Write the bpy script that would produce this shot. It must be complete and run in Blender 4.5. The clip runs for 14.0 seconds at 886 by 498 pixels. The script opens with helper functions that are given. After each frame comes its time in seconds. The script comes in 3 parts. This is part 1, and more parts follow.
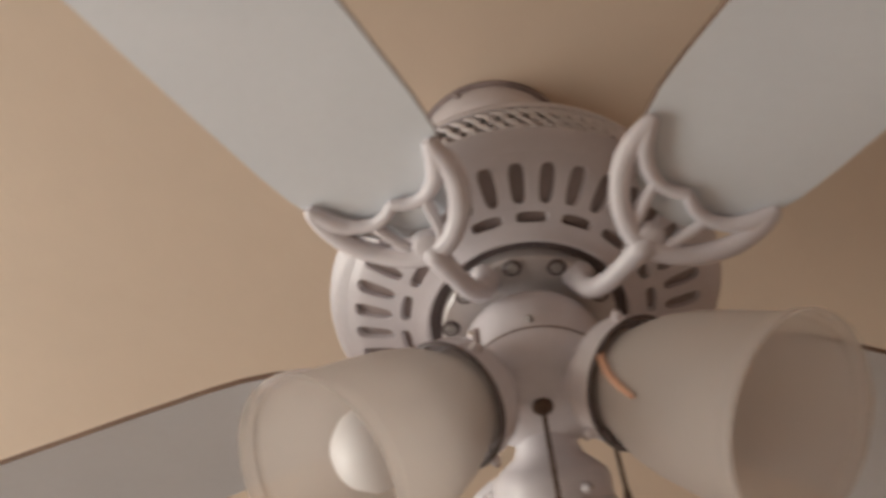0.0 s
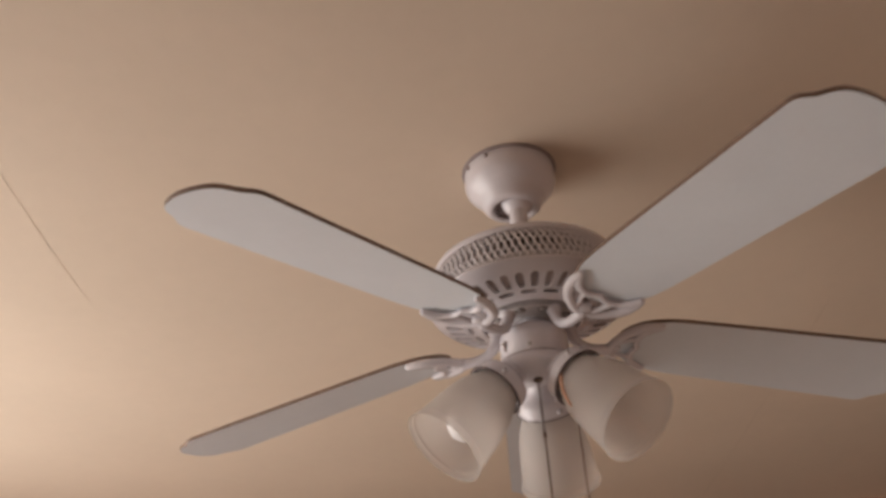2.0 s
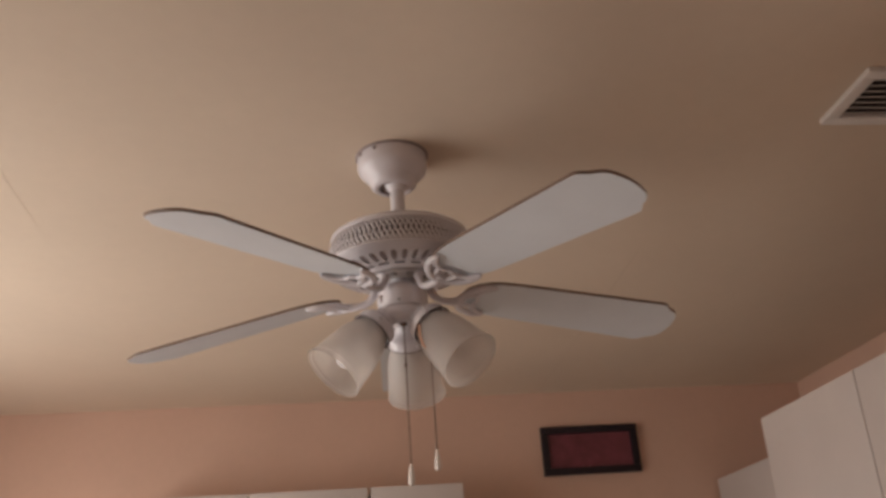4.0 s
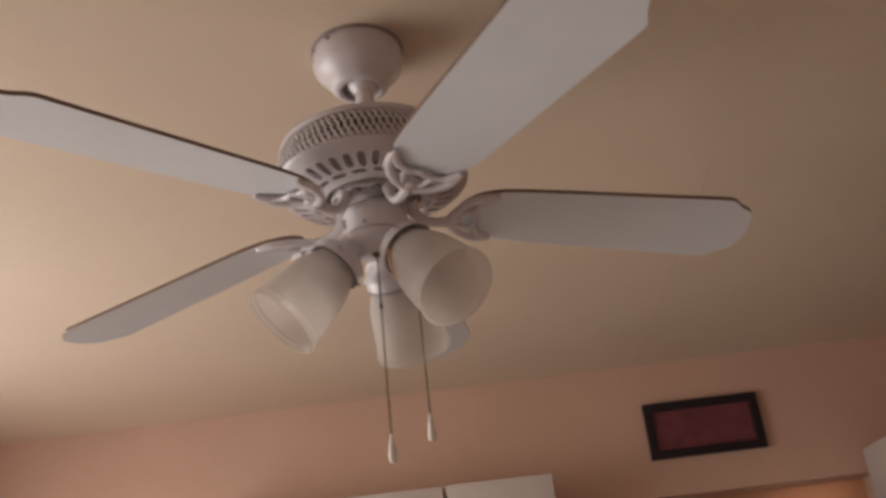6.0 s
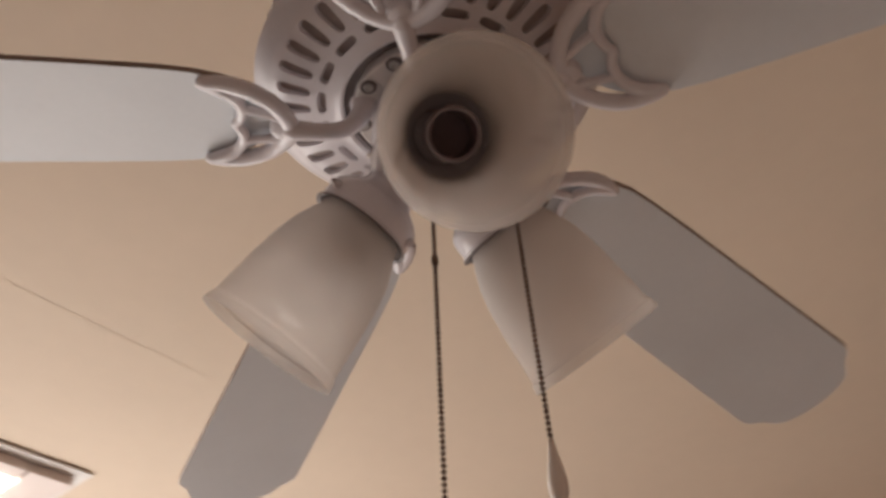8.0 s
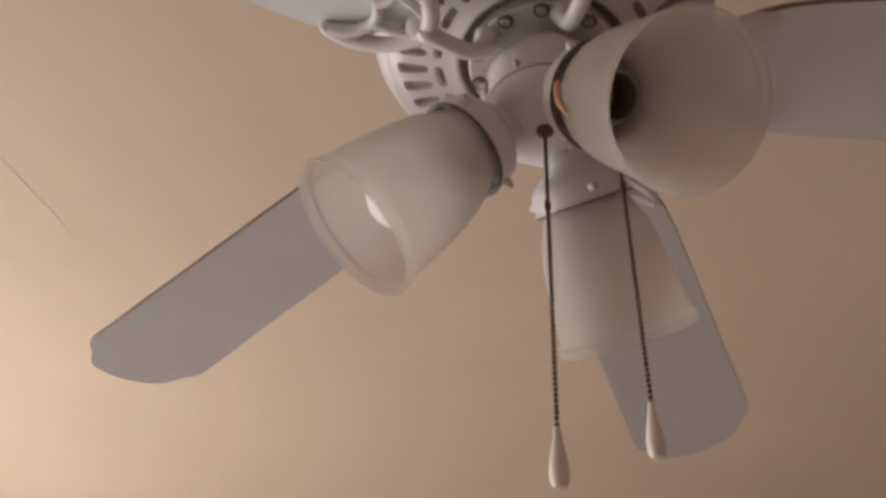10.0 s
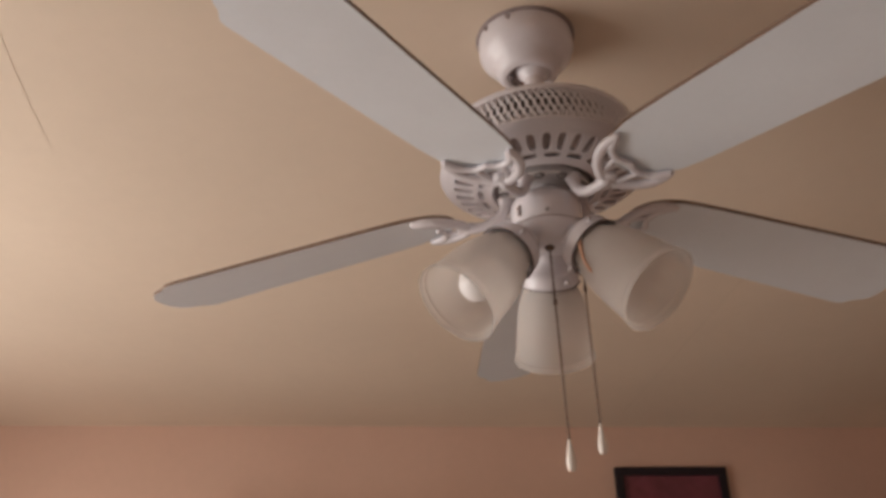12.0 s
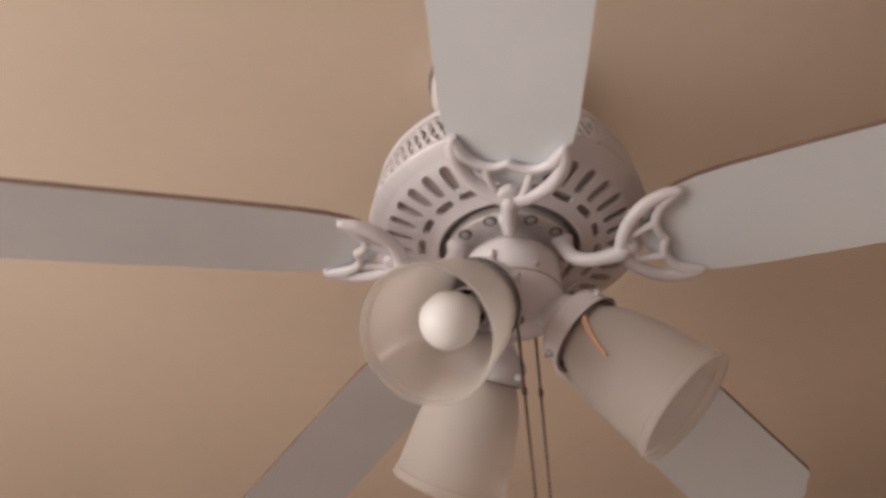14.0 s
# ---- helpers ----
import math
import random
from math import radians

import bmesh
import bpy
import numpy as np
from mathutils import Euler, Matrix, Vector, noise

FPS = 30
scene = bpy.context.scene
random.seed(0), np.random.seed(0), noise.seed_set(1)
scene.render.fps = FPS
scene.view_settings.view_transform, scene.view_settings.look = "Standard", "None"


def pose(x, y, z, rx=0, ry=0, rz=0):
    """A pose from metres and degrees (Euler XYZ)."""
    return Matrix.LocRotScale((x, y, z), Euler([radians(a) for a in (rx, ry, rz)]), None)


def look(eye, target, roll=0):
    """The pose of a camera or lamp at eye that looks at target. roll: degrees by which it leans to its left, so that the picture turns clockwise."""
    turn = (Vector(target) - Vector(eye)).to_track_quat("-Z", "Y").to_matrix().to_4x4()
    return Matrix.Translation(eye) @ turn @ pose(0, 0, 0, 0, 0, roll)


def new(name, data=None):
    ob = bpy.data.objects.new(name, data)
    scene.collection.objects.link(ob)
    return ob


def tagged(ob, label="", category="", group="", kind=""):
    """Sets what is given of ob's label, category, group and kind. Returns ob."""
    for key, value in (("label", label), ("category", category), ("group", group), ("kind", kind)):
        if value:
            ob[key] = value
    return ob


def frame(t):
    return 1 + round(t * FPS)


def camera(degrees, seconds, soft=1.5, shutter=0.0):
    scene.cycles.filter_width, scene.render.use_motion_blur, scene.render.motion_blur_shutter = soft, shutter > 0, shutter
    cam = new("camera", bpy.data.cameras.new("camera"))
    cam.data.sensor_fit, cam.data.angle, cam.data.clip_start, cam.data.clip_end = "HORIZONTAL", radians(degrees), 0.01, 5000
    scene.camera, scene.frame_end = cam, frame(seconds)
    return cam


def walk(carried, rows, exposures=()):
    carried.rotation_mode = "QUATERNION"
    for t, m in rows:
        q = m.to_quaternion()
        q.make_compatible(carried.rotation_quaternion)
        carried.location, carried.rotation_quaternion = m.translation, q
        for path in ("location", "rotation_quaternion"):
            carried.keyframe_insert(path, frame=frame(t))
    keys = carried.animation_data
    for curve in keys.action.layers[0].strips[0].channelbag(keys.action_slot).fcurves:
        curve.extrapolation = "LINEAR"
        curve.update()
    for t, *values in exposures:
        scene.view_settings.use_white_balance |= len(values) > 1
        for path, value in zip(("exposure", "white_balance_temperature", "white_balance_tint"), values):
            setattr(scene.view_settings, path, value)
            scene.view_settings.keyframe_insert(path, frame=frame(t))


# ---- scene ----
cam = camera(50.9, 14.0, soft=3.3, shutter=0.4)
PATH = [
    (0, (-0.074, -0.481, 1.532), (-0.059, 0.641, 3.187), -2.8),
    (0.5, (0.036, -0.69, 1.5), (-0.057, 0.685, 2.95), -4.9),
    (1, (-0.032, -0.889, 1.479), (-0.097, 0.564, 2.852), -6.8),
    (1.5, (-0.116, -1.11, 1.487), (-0.067, 0.51, 2.659), -10.0),
    (2, (-0.018, -1.373, 1.444), (-0.165, 0.327, 2.488), -4.0),
    (2.5, (0.015, -1.618, 1.433), (-0.06, 0.121, 2.418), -4.1),
    (3, (-0.128, -1.813, 1.434), (-0.194, -0.06, 2.395), -6.3),
    (3.5, (-0.133, -1.908, 1.41), (-0.015, -0.075, 2.202), -4.3),
    (3.7, (-0.075, -1.927, 1.395), (0.026, -0.083, 2.163), -4.3),
    (5.8, (0.22, -1.512, 1.399), (0.058, 0.324, 2.177), -5.5),
    (6, (0.258, -1.386, 1.4), (0.061, 0.432, 2.21), -6.8),
    (6.5, (0.412, -1.109, 1.43), (-0.075, 0.62, 2.308), -5.7),
    (7, (0.418, -0.862, 1.425), (-0.182, 0.756, 2.435), -6.0),
    (7.5, (0.334, -0.645, 1.454), (-0.37, 0.744, 2.709), -9.7),
    (8, (0.395, -0.421, 1.454), (-0.645, 0.686, 2.755), -5.3),
    (8.2, (0.438, -0.354, 1.473), (-0.705, 0.604, 2.806), -3.1),
    (10.3, (0.119, -0.651, 1.41), (-0.379, 0.83, 2.658), -1.4),
    (10.5, (0.102, -0.731, 1.432), (-0.321, 0.843, 2.591), -4.7),
    (11, (-0.01, -0.92, 1.461), (-0.325, 0.727, 2.552), -5.3),
    (11.5, (-0.215, -1.075, 1.407), (-0.202, 0.686, 2.355), -6.5),
    (12, (-0.208, -1.269, 1.384), (-0.146, 0.513, 2.289), -2.0),
    (12.5, (-0.232, -1.34, 1.383), (-0.013, 0.393, 2.358), -1.6),
    (12.7, (-0.291, -1.286, 1.393), (0.056, 0.342, 2.503), -2.9),
    (13, (-0.419, -1.18, 1.397), (0.159, 0.348, 2.549), -5.5),
    (13.5, (-0.465, -0.942, 1.404), (0.161, 0.537, 2.596), -1.2),
    (14, (-0.492, -0.643, 1.415), (0.299, 0.625, 2.744), -0.2),
]
walk(cam, [(t, look(eye, target, roll)) for t, eye, target, roll in PATH], exposures=((0.0, 0.02, 6500, 5), (0.5, 0.02, 6500, 8), (1.0, 0.0, 6500, 10), (1.5, 0.0, 6500, 10), (2.5, -0.08, 6500, 10), (3.7, -0.14, 6500, 10), (6.2, -0.12, 6500, 10), (7.5, -0.12, 6500, 10), (8.2, -0.19, 6500, 10), (10.5, -0.14, 6500, 10), (11.5, -0.09, 6500, 10), (12.5, -0.04, 6500, 10), (13.5, 0.05, 6500, 10), (14.0, 0.1, 6500, 10)))

# ------------------------------------------------------------------ world and light
world = bpy.data.worlds.new("world")
scene.world = world
world.use_nodes = True
wbg = world.node_tree.nodes["Background"]
wsky = world.node_tree.nodes.new("ShaderNodeTexSky")
wsky.sky_type = "NISHITA"
wsky.sun_disc = False
wsky.sun_elevation, wsky.sun_rotation = radians(35), radians(250)
world.node_tree.links.new(wsky.outputs["Color"], wbg.inputs["Color"])
wbg.inputs["Strength"].default_value = 0.1

CEIL = 2.44          # ceiling height
ZB = 2.088           # height of the blade arms' horn tips
TURN = radians(5.5)  # the room's walls against the fan's axes
ROOM = Matrix.Rotation(TURN, 4, "Z")
U0, U1, V0, V1 = -2.12, 2.13, -3.3, 2.385   # inner faces of the walls, in the room's own axes


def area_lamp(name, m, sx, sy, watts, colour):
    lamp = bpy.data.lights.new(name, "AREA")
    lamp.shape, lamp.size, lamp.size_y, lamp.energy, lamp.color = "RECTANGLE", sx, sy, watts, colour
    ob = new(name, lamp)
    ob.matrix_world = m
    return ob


# daylight through the unseen west window, and an added soft fill from the south
area_lamp("unseen_window_lamp", ROOM @ pose(U0 + 0.02, 0.45, 1.47, 0, -90, 0), 1.06, 2.0, 39.5, (1.0, 0.93, 0.875))
area_lamp("unseen_window_lamp", ROOM @ pose(-0.6, V0 + 0.02, 1.42, 90, 0, 0), 1.6, 1.1, 2.8, (1.0, 0.93, 0.875))


# ------------------------------------------------------------------ materials
def material(name, colour, rough=0.5, metal=0.0, vary=0.08, scale=6.0, bump=0.0, bump_scale=120.0, spec=0.5, fine=0.0):
    """Two scales of colour variation, and a fine relief."""
    mat = bpy.data.materials.new(name)
    mat.use_nodes = True
    nt = mat.node_tree
    bsdf = nt.nodes["Principled BSDF"]
    bsdf.inputs["Roughness"].default_value = rough
    bsdf.inputs["Metallic"].default_value = metal
    bsdf.inputs["Specular IOR Level"].default_value = spec
    geo = nt.nodes.new("ShaderNodeNewGeometry")
    n1 = nt.nodes.new("ShaderNodeTexNoise")
    n1.inputs["Scale"].default_value, n1.inputs["Detail"].default_value = scale, 4
    n2 = nt.nodes.new("ShaderNodeTexNoise")
    n2.inputs["Scale"].default_value, n2.inputs["Detail"].default_value = scale * 14, 3
    for n in (n1, n2):
        nt.links.new(geo.outputs["Position"], n.inputs["Vector"])
    add = nt.nodes.new("ShaderNodeMath")
    add.operation = "MULTIPLY_ADD"
    nt.links.new(n2.outputs["Fac"], add.inputs[0])
    add.inputs[1].default_value = 0.4
    nt.links.new(n1.outputs["Fac"], add.inputs[2])
    ramp = nt.nodes.new("ShaderNodeValToRGB")
    lo = [c * (1 - vary) for c in colour]
    hi = [min(1, c * (1 + vary)) for c in colour]
    ramp.color_ramp.elements[0].position, ramp.color_ramp.elements[0].color = 0.45, (*lo, 1)
    ramp.color_ramp.elements[1].position, ramp.color_ramp.elements[1].color = 0.95, (*hi, 1)
    nt.links.new(add.outputs[0], ramp.inputs["Fac"])
    nt.links.new(ramp.outputs["Color"], bsdf.inputs["Base Color"])
    if bump:
        n3 = nt.nodes.new("ShaderNodeTexNoise")
        n3.inputs["Scale"].default_value, n3.inputs["Detail"].default_value = bump_scale, 4
        nt.links.new(geo.outputs["Position"], n3.inputs["Vector"])
        b = nt.nodes.new("ShaderNodeBump")
        b.inputs["Strength"].default_value, b.inputs["Distance"].default_value = bump, 0.002
        nt.links.new(n3.outputs["Fac"], b.inputs["Height"])
        nt.links.new(b.outputs["Normal"], bsdf.inputs["Normal"])
    return mat


CEILING = material("ceiling_paint", (0.725, 0.605, 0.483), 0.75, vary=0.03, scale=2.0, bump=0.25, bump_scale=90, spec=0.25)
WALL = material("peach_wall_paint", (0.65, 0.44, 0.34), 0.7, vary=0.04, scale=2.5, bump=0.2, bump_scale=110, spec=0.25)
ENAMEL = material("white_enamel", (0.715, 0.685, 0.715), 0.26, vary=0.05, scale=12, bump=0.06, bump_scale=160)
LAMINATE = material("blade_laminate", (0.72, 0.752, 0.793), 0.5, vary=0.03, scale=9, bump=0.05, bump_scale=300)
EDGE = material("blade_edge_brown", (0.20, 0.13, 0.095), 0.6, vary=0.25, scale=20)
# dark metal, also used where thin rings stand for shade
DARK = material("dark_metal_and_shade", (0.34, 0.28, 0.27), 0.6, vary=0.2, scale=30)
STEEL = material("screw_steel", (0.42, 0.40, 0.39), 0.5, metal=0.4, vary=0.1, scale=60)
PLATE = material("motor_plate_metal", (0.66, 0.63, 0.62), 0.4, metal=0.35, vary=0.12, scale=40)
BRASS = material("aged_brass", (0.13, 0.075, 0.05), 0.45, metal=0.3, vary=0.2, scale=80)
KNOB = material("cream_plastic_pull", (0.82, 0.76, 0.70), 0.35, vary=0.04, scale=30)
CABINET = material("white_cabinet_paint", (0.57, 0.51, 0.48), 0.4, vary=0.03, scale=5, bump=0.05)
GAP = material("dark_joint", (0.05, 0.04, 0.035), 0.8, vary=0.1)
FRAME = material("black_frame_lacquer", (0.012, 0.008, 0.014), 0.35, vary=0.2, scale=30)
PRINT = material("dark_red_print", (0.165, 0.043, 0.058), 0.5, vary=0.25, scale=18)
FLOOR = material("floor_tile", (0.48, 0.43, 0.38), 0.45, vary=0.1, scale=4, bump=0.1, bump_scale=40)
GROUT = material("floor_grout", (0.35, 0.30, 0.25), 0.8, vary=0.1)
TRIM = material("white_trim", (0.80, 0.77, 0.74), 0.4, vary=0.03)
BULB = material("white_bulb_glass", (0.82, 0.80, 0.80), 0.45, vary=0.01)
COPPER = material("copper_wire", (0.78, 0.47, 0.32), 0.4, vary=0.1, scale=50)
# dark metal of slots and rings; in the motor gap it stands for shade
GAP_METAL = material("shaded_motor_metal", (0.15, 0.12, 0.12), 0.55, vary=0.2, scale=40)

PANEL = material("pinkish_white_enamel", (0.74, 0.64, 0.59), 0.45, vary=0.03, scale=8)
RIM = material("socket_rim_metal", (0.24, 0.20, 0.21), 0.35, metal=0.3, vary=0.1, scale=60)
# brown made dark for the shade seen through the lattice openings
BAND_SHADE = material("band_recess_shade_brown", (0.095, 0.07, 0.062), 0.7, vary=0.3, scale=60)
SOCKET_CUP = material("plum_brown_socket", (0.15, 0.095, 0.11), 0.35, vary=0.2, scale=40)


def frosted():
    mat = bpy.data.materials.new("frosted_glass")
    mat.use_nodes = True
    nt = mat.node_tree
    out = nt.nodes["Material Output"]
    bsdf = nt.nodes["Principled BSDF"]
    bsdf.inputs["Base Color"].default_value = (0.81, 0.79, 0.775, 1)
    bsdf.inputs["Roughness"].default_value = 0.52
    trans = nt.nodes.new("ShaderNodeBsdfTranslucent")
    trans.inputs["Color"].default_value = (0.82, 0.78, 0.75, 1)
    clear = nt.nodes.new("ShaderNodeBsdfTransparent")
    clear.inputs["Color"].default_value = (0.95, 0.93, 0.91, 1)
    geo = nt.nodes.new("ShaderNodeNewGeometry")
    n = nt.nodes.new("ShaderNodeTexNoise")
    n.inputs["Scale"].default_value, n.inputs["Detail"].default_value = 45, 4
    nt.links.new(geo.outputs["Position"], n.inputs["Vector"])
    b = nt.nodes.new("ShaderNodeBump")
    b.inputs["Strength"].default_value, b.inputs["Distance"].default_value = 0.15, 0.002
    nt.links.new(n.outputs["Fac"], b.inputs["Height"])
    nt.links.new(b.outputs["Normal"], bsdf.inputs["Normal"])
    m1 = nt.nodes.new("ShaderNodeMixShader")
    m1.inputs["Fac"].default_value = 0.55
    nt.links.new(bsdf.outputs[0], m1.inputs[1])
    nt.links.new(trans.outputs[0], m1.inputs[2])
    m2 = nt.nodes.new("ShaderNodeMixShader")
    # the frosting thins from the neck to the rim
    tc = nt.nodes.new("ShaderNodeTexCoord")
    sep = nt.nodes.new("ShaderNodeSeparateXYZ")
    fade = nt.nodes.new("ShaderNodeMapRange")
    nt.links.new(tc.outputs["Object"], sep.inputs[0])
    nt.links.new(sep.outputs["Z"], fade.inputs["Value"])
    for key, val in (("From Min", 0.03), ("From Max", 0.148), ("To Min", 0.22), ("To Max", 0.58)):
        fade.inputs[key].default_value = val
    nt.links.new(fade.outputs["Result"], m2.inputs["Fac"])
    nt.links.new(m1.outputs[0], m2.inputs[1])
    nt.links.new(clear.outputs[0], m2.inputs[2])
    nt.links.new(m2.outputs[0], out.inputs["Surface"])
    return mat


def glowing(name, colour, strength):
    mat = bpy.data.materials.new(name)
    mat.use_nodes = True
    bsdf = mat.node_tree.nodes["Principled BSDF"]
    bsdf.inputs["Base Color"].default_value = (0.8, 0.78, 0.74, 1)
    bsdf.inputs["Emission Color"].default_value = (*colour, 1)
    bsdf.inputs["Emission Strength"].default_value = strength
    return mat


def clear_glass():
    mat = bpy.data.materials.new("window_glass")
    mat.use_nodes = True
    bsdf = mat.node_tree.nodes["Principled BSDF"]
    bsdf.inputs["Transmission Weight"].default_value = 1.0
    bsdf.inputs["Roughness"].default_value = 0.02
    return mat


SHADE = frosted()
TUBE_GLOW = glowing("lit_diffuser", (1.0, 0.93, 0.84), 17)
LAMP_GLOW = glowing("lit_lamp_glass", (1.0, 0.64, 0.42), 18.0)
GLASS = clear_glass()


# ------------------------------------------------------------------ mesh helpers
def part(name, bm, mat, parent=None, label="", smooth=True):
    """Links a bmesh as one mesh object, under a thing or a part."""
    me = bpy.data.meshes.new(name)
    bmesh.ops.recalc_face_normals(bm, faces=bm.faces)
    bm.to_mesh(me)
    bm.free()
    for m in (mat if isinstance(mat, (list, tuple)) else [mat]):
        me.materials.append(m)
    if smooth:
        for p in me.polygons:
            p.use_smooth = True
        me.set_sharp_from_angle(angle=radians(38))
    ob = new(name, me)
    if parent is not None:
        ob.parent = parent
    if label:
        tagged(ob, label)
    return ob


def box(bm, x0, x1, y0, y1, z0, z1, bevel=0.0):
    vs = [bm.verts.new((x, y, z)) for z in (z0, z1) for x, y in ((x0, y0), (x1, y0), (x1, y1), (x0, y1))]
    fs = [bm.faces.new([vs[i] for i in f]) for f in
          ((3, 2, 1, 0), (4, 5, 6, 7), (0, 1, 5, 4), (1, 2, 6, 5), (2, 3, 7, 6), (3, 0, 4, 7))]
    if bevel:
        es = list({e for f in fs for e in f.edges})
        bmesh.ops.bevel(bm, geom=es, offset=bevel, segments=2, affect="EDGES", profile=0.6)
    return bm


def boxed(*a, **k):
    return box(bmesh.new(), *a, **k)


def lathe(profile, seg=64, bm=None, m=Matrix()):
    """A profile of (radius, height) turned about the z axis of m."""
    bm = bm or bmesh.new()
    rings = []
    for r, z in profile:
        if r < 1e-5:
            rings.append([bm.verts.new(m @ Vector((0, 0, z)))])
        else:
            rings.append([bm.verts.new(m @ Vector((r * math.cos(2 * math.pi * i / seg), r * math.sin(2 * math.pi * i / seg), z)))
                          for i in range(seg)])
    for a, b in zip(rings, rings[1:]):
        for i in range(seg):
            j = (i + 1) % seg
            f = [a[i % len(a)], a[j % len(a)], b[j % len(b)], b[i % len(b)]]
            f = list(dict.fromkeys(f))
            if len(f) > 2:
                bm.faces.new(f)
    return bm


def spline(points, n):
    """Points along a Catmull-Rom curve through the points given."""
    ps = [Vector(p) for p in points]
    ps = [2 * ps[0] - ps[1]] + ps + [2 * ps[-1] - ps[-2]]
    out = []
    for i in range(1, len(ps) - 2):
        for k in range(n):
            t = k / n
            p0, p1, p2, p3 = ps[i - 1:i + 3]
            out.append(0.5 * (2 * p1 + (p2 - p0) * t + (2 * p0 - 5 * p1 + 4 * p2 - p3) * t * t + (3 * p1 - p0 - 3 * p2 + p3) * t ** 3))
    return out + [ps[-2]]


def tube(bm, points, radii, sides=10, flat=1.0):
    """A round-ended bar along the points; flat scales its height."""
    pts = [Vector(p) for p in points]
    n = len(pts)
    rad = [radii[0] + (radii[-1] - radii[0]) * i / (n - 1) for i in range(n)] if len(radii) == 2 else \
        [np.interp(i / (n - 1), np.linspace(0, 1, len(radii)), radii) for i in range(n)]
    tan = [(pts[min(i + 1, n - 1)] - pts[max(i - 1, 0)]).normalized() for i in range(n)]
    rows = [(pts[0] - tan[0] * rad[0] * 0.7, tan[0], rad[0] * 0.55)] + list(zip(pts, tan, rad)) + [(pts[-1] + tan[-1] * rad[-1] * 0.7, tan[-1], rad[-1] * 0.55)]
    rings = []
    for p, t, r in rows:
        ref = Vector((0, 0, 1)) if abs(t.z) < 0.92 else Vector((1, 0, 0))
        a = t.cross(ref).normalized()
        b = a.cross(t)
        rings.append([bm.verts.new(p + a * r * math.cos(2 * math.pi * k / sides) + b * r * flat * math.sin(2 * math.pi * k / sides)) for k in range(sides)])
    for q, w in zip(rings, rings[1:]):
        for k in range(sides):
            j = (k + 1) % sides
            bm.faces.new((q[k], q[j], w[j], w[k]))
    bm.faces.new(rings[0][::-1])
    bm.faces.new(rings[-1])
    return bm


def empty(name, m, label, category, group="", kind=""):
    ob = new(name)
    ob.empty_display_size = 0.05
    ob.matrix_world = m
    return tagged(ob, label, category, group, kind)


# ------------------------------------------------------------------ the room
def slab(name, *a, mat, label, m=ROOM):
    ob = part(name, boxed(*a), mat, smooth=False)
    ob.matrix_world = m
    return tagged(ob, label, "setting", kind="structure")


T = 0.14
slab("ceiling", U0 - T, U1 + T, V0 - T, V1 + T, CEIL, CEIL + 0.12, mat=CEILING, label="cream painted plaster ceiling with fine texture")
slab("floor", U0 - T, U1 + T, V0 - T, V1 + 2.2, -0.12, 0.0, mat=GROUT, label="floor of the room in pale tile")
DOOR0, DOOR1, DOORH = 0.47, 1.66, ZB - 0.185
# far wall, with the opening to the lit room behind
slab("wall_north", U0 - T, DOOR0, V1, V1 + T, 0, CEIL, mat=WALL, label="peach painted plaster wall with cabinets")
slab("wall_north_header", DOOR0, DOOR1, V1, V1 + T, DOORH, CEIL, mat=WALL, label="peach painted wall above the open doorway")
slab("wall_north_end", DOOR1, U1 + T, V1, V1 + T, 0, CEIL, mat=WALL, label="peach painted wall beside the open doorway")
slab("wall_east", U1, U1 + T, V0 - T, V1, 0, CEIL, mat=WALL, label="peach painted plaster wall behind the cabinets")
# window wall
WA, WB, WZ0, WZ1 = 0.45 - 1.1, 0.45 + 1.1, 0.85, 2.04
slab("wall_west", U0 - T, U0, V0 - T, WA, 0, CEIL, mat=WALL, label="peach painted plaster wall beside the window")
slab("wall_west_end", U0 - T, U0, WB, V1, 0, CEIL, mat=WALL, label="peach painted plaster wall towards the corner")
slab("wall_west_sill", U0 - T, U0, WA, WB, 0, WZ0, mat=WALL, label="peach painted wall below the window")
slab("wall_west_head", U0 - T, U0, WA, WB, WZ1, CEIL, mat=WALL, label="peach painted wall above the window")
BA, BB = -1.45, 0.25
slab("wall_south", U0, BA, V0 - T, V0, 0, CEIL, mat=WALL, label="peach painted plaster wall")
slab("wall_south_end", BB, U1, V0 - T, V0, 0, CEIL, mat=WALL, label="peach painted plaster wall")
slab("wall_south_sill", BA, BB, V0 - T, V0, 0, WZ0, mat=WALL, label="peach painted wall below the window")
slab("wall_south_head", BA, BB, V0 - T, V0, WZ1, CEIL, mat=WALL, label="peach painted wall above the window")
# the room behind the doorway
slab("wall_passage_back", DOOR0 - 0.6, U1 + T, V1 + 1.5, V1 + 1.5 + T, 0, CEIL, mat=WALL, label="peach wall of the lit room beyond")
slab("wall_passage_west", DOOR0 - 0.6 - T, DOOR0 - 0.6, V1 + T, V1 + 1.5 + T, 0, CEIL, mat=WALL, label="peach side wall of the lit room beyond")
slab("wall_passage_east", U1 + T, U1 + 2 * T, V1 + T, V1 + 1.5 + T, 0, CEIL, mat=WALL, label="peach side wall of the lit room beyond")
slab("ceiling_passage", DOOR0 - 0.6 - T, U1 + 2 * T, V1 + T, V1 + 1.5 + T, CEIL, CEIL + 0.12, mat=CEILING, label="cream ceiling of the lit room beyond")


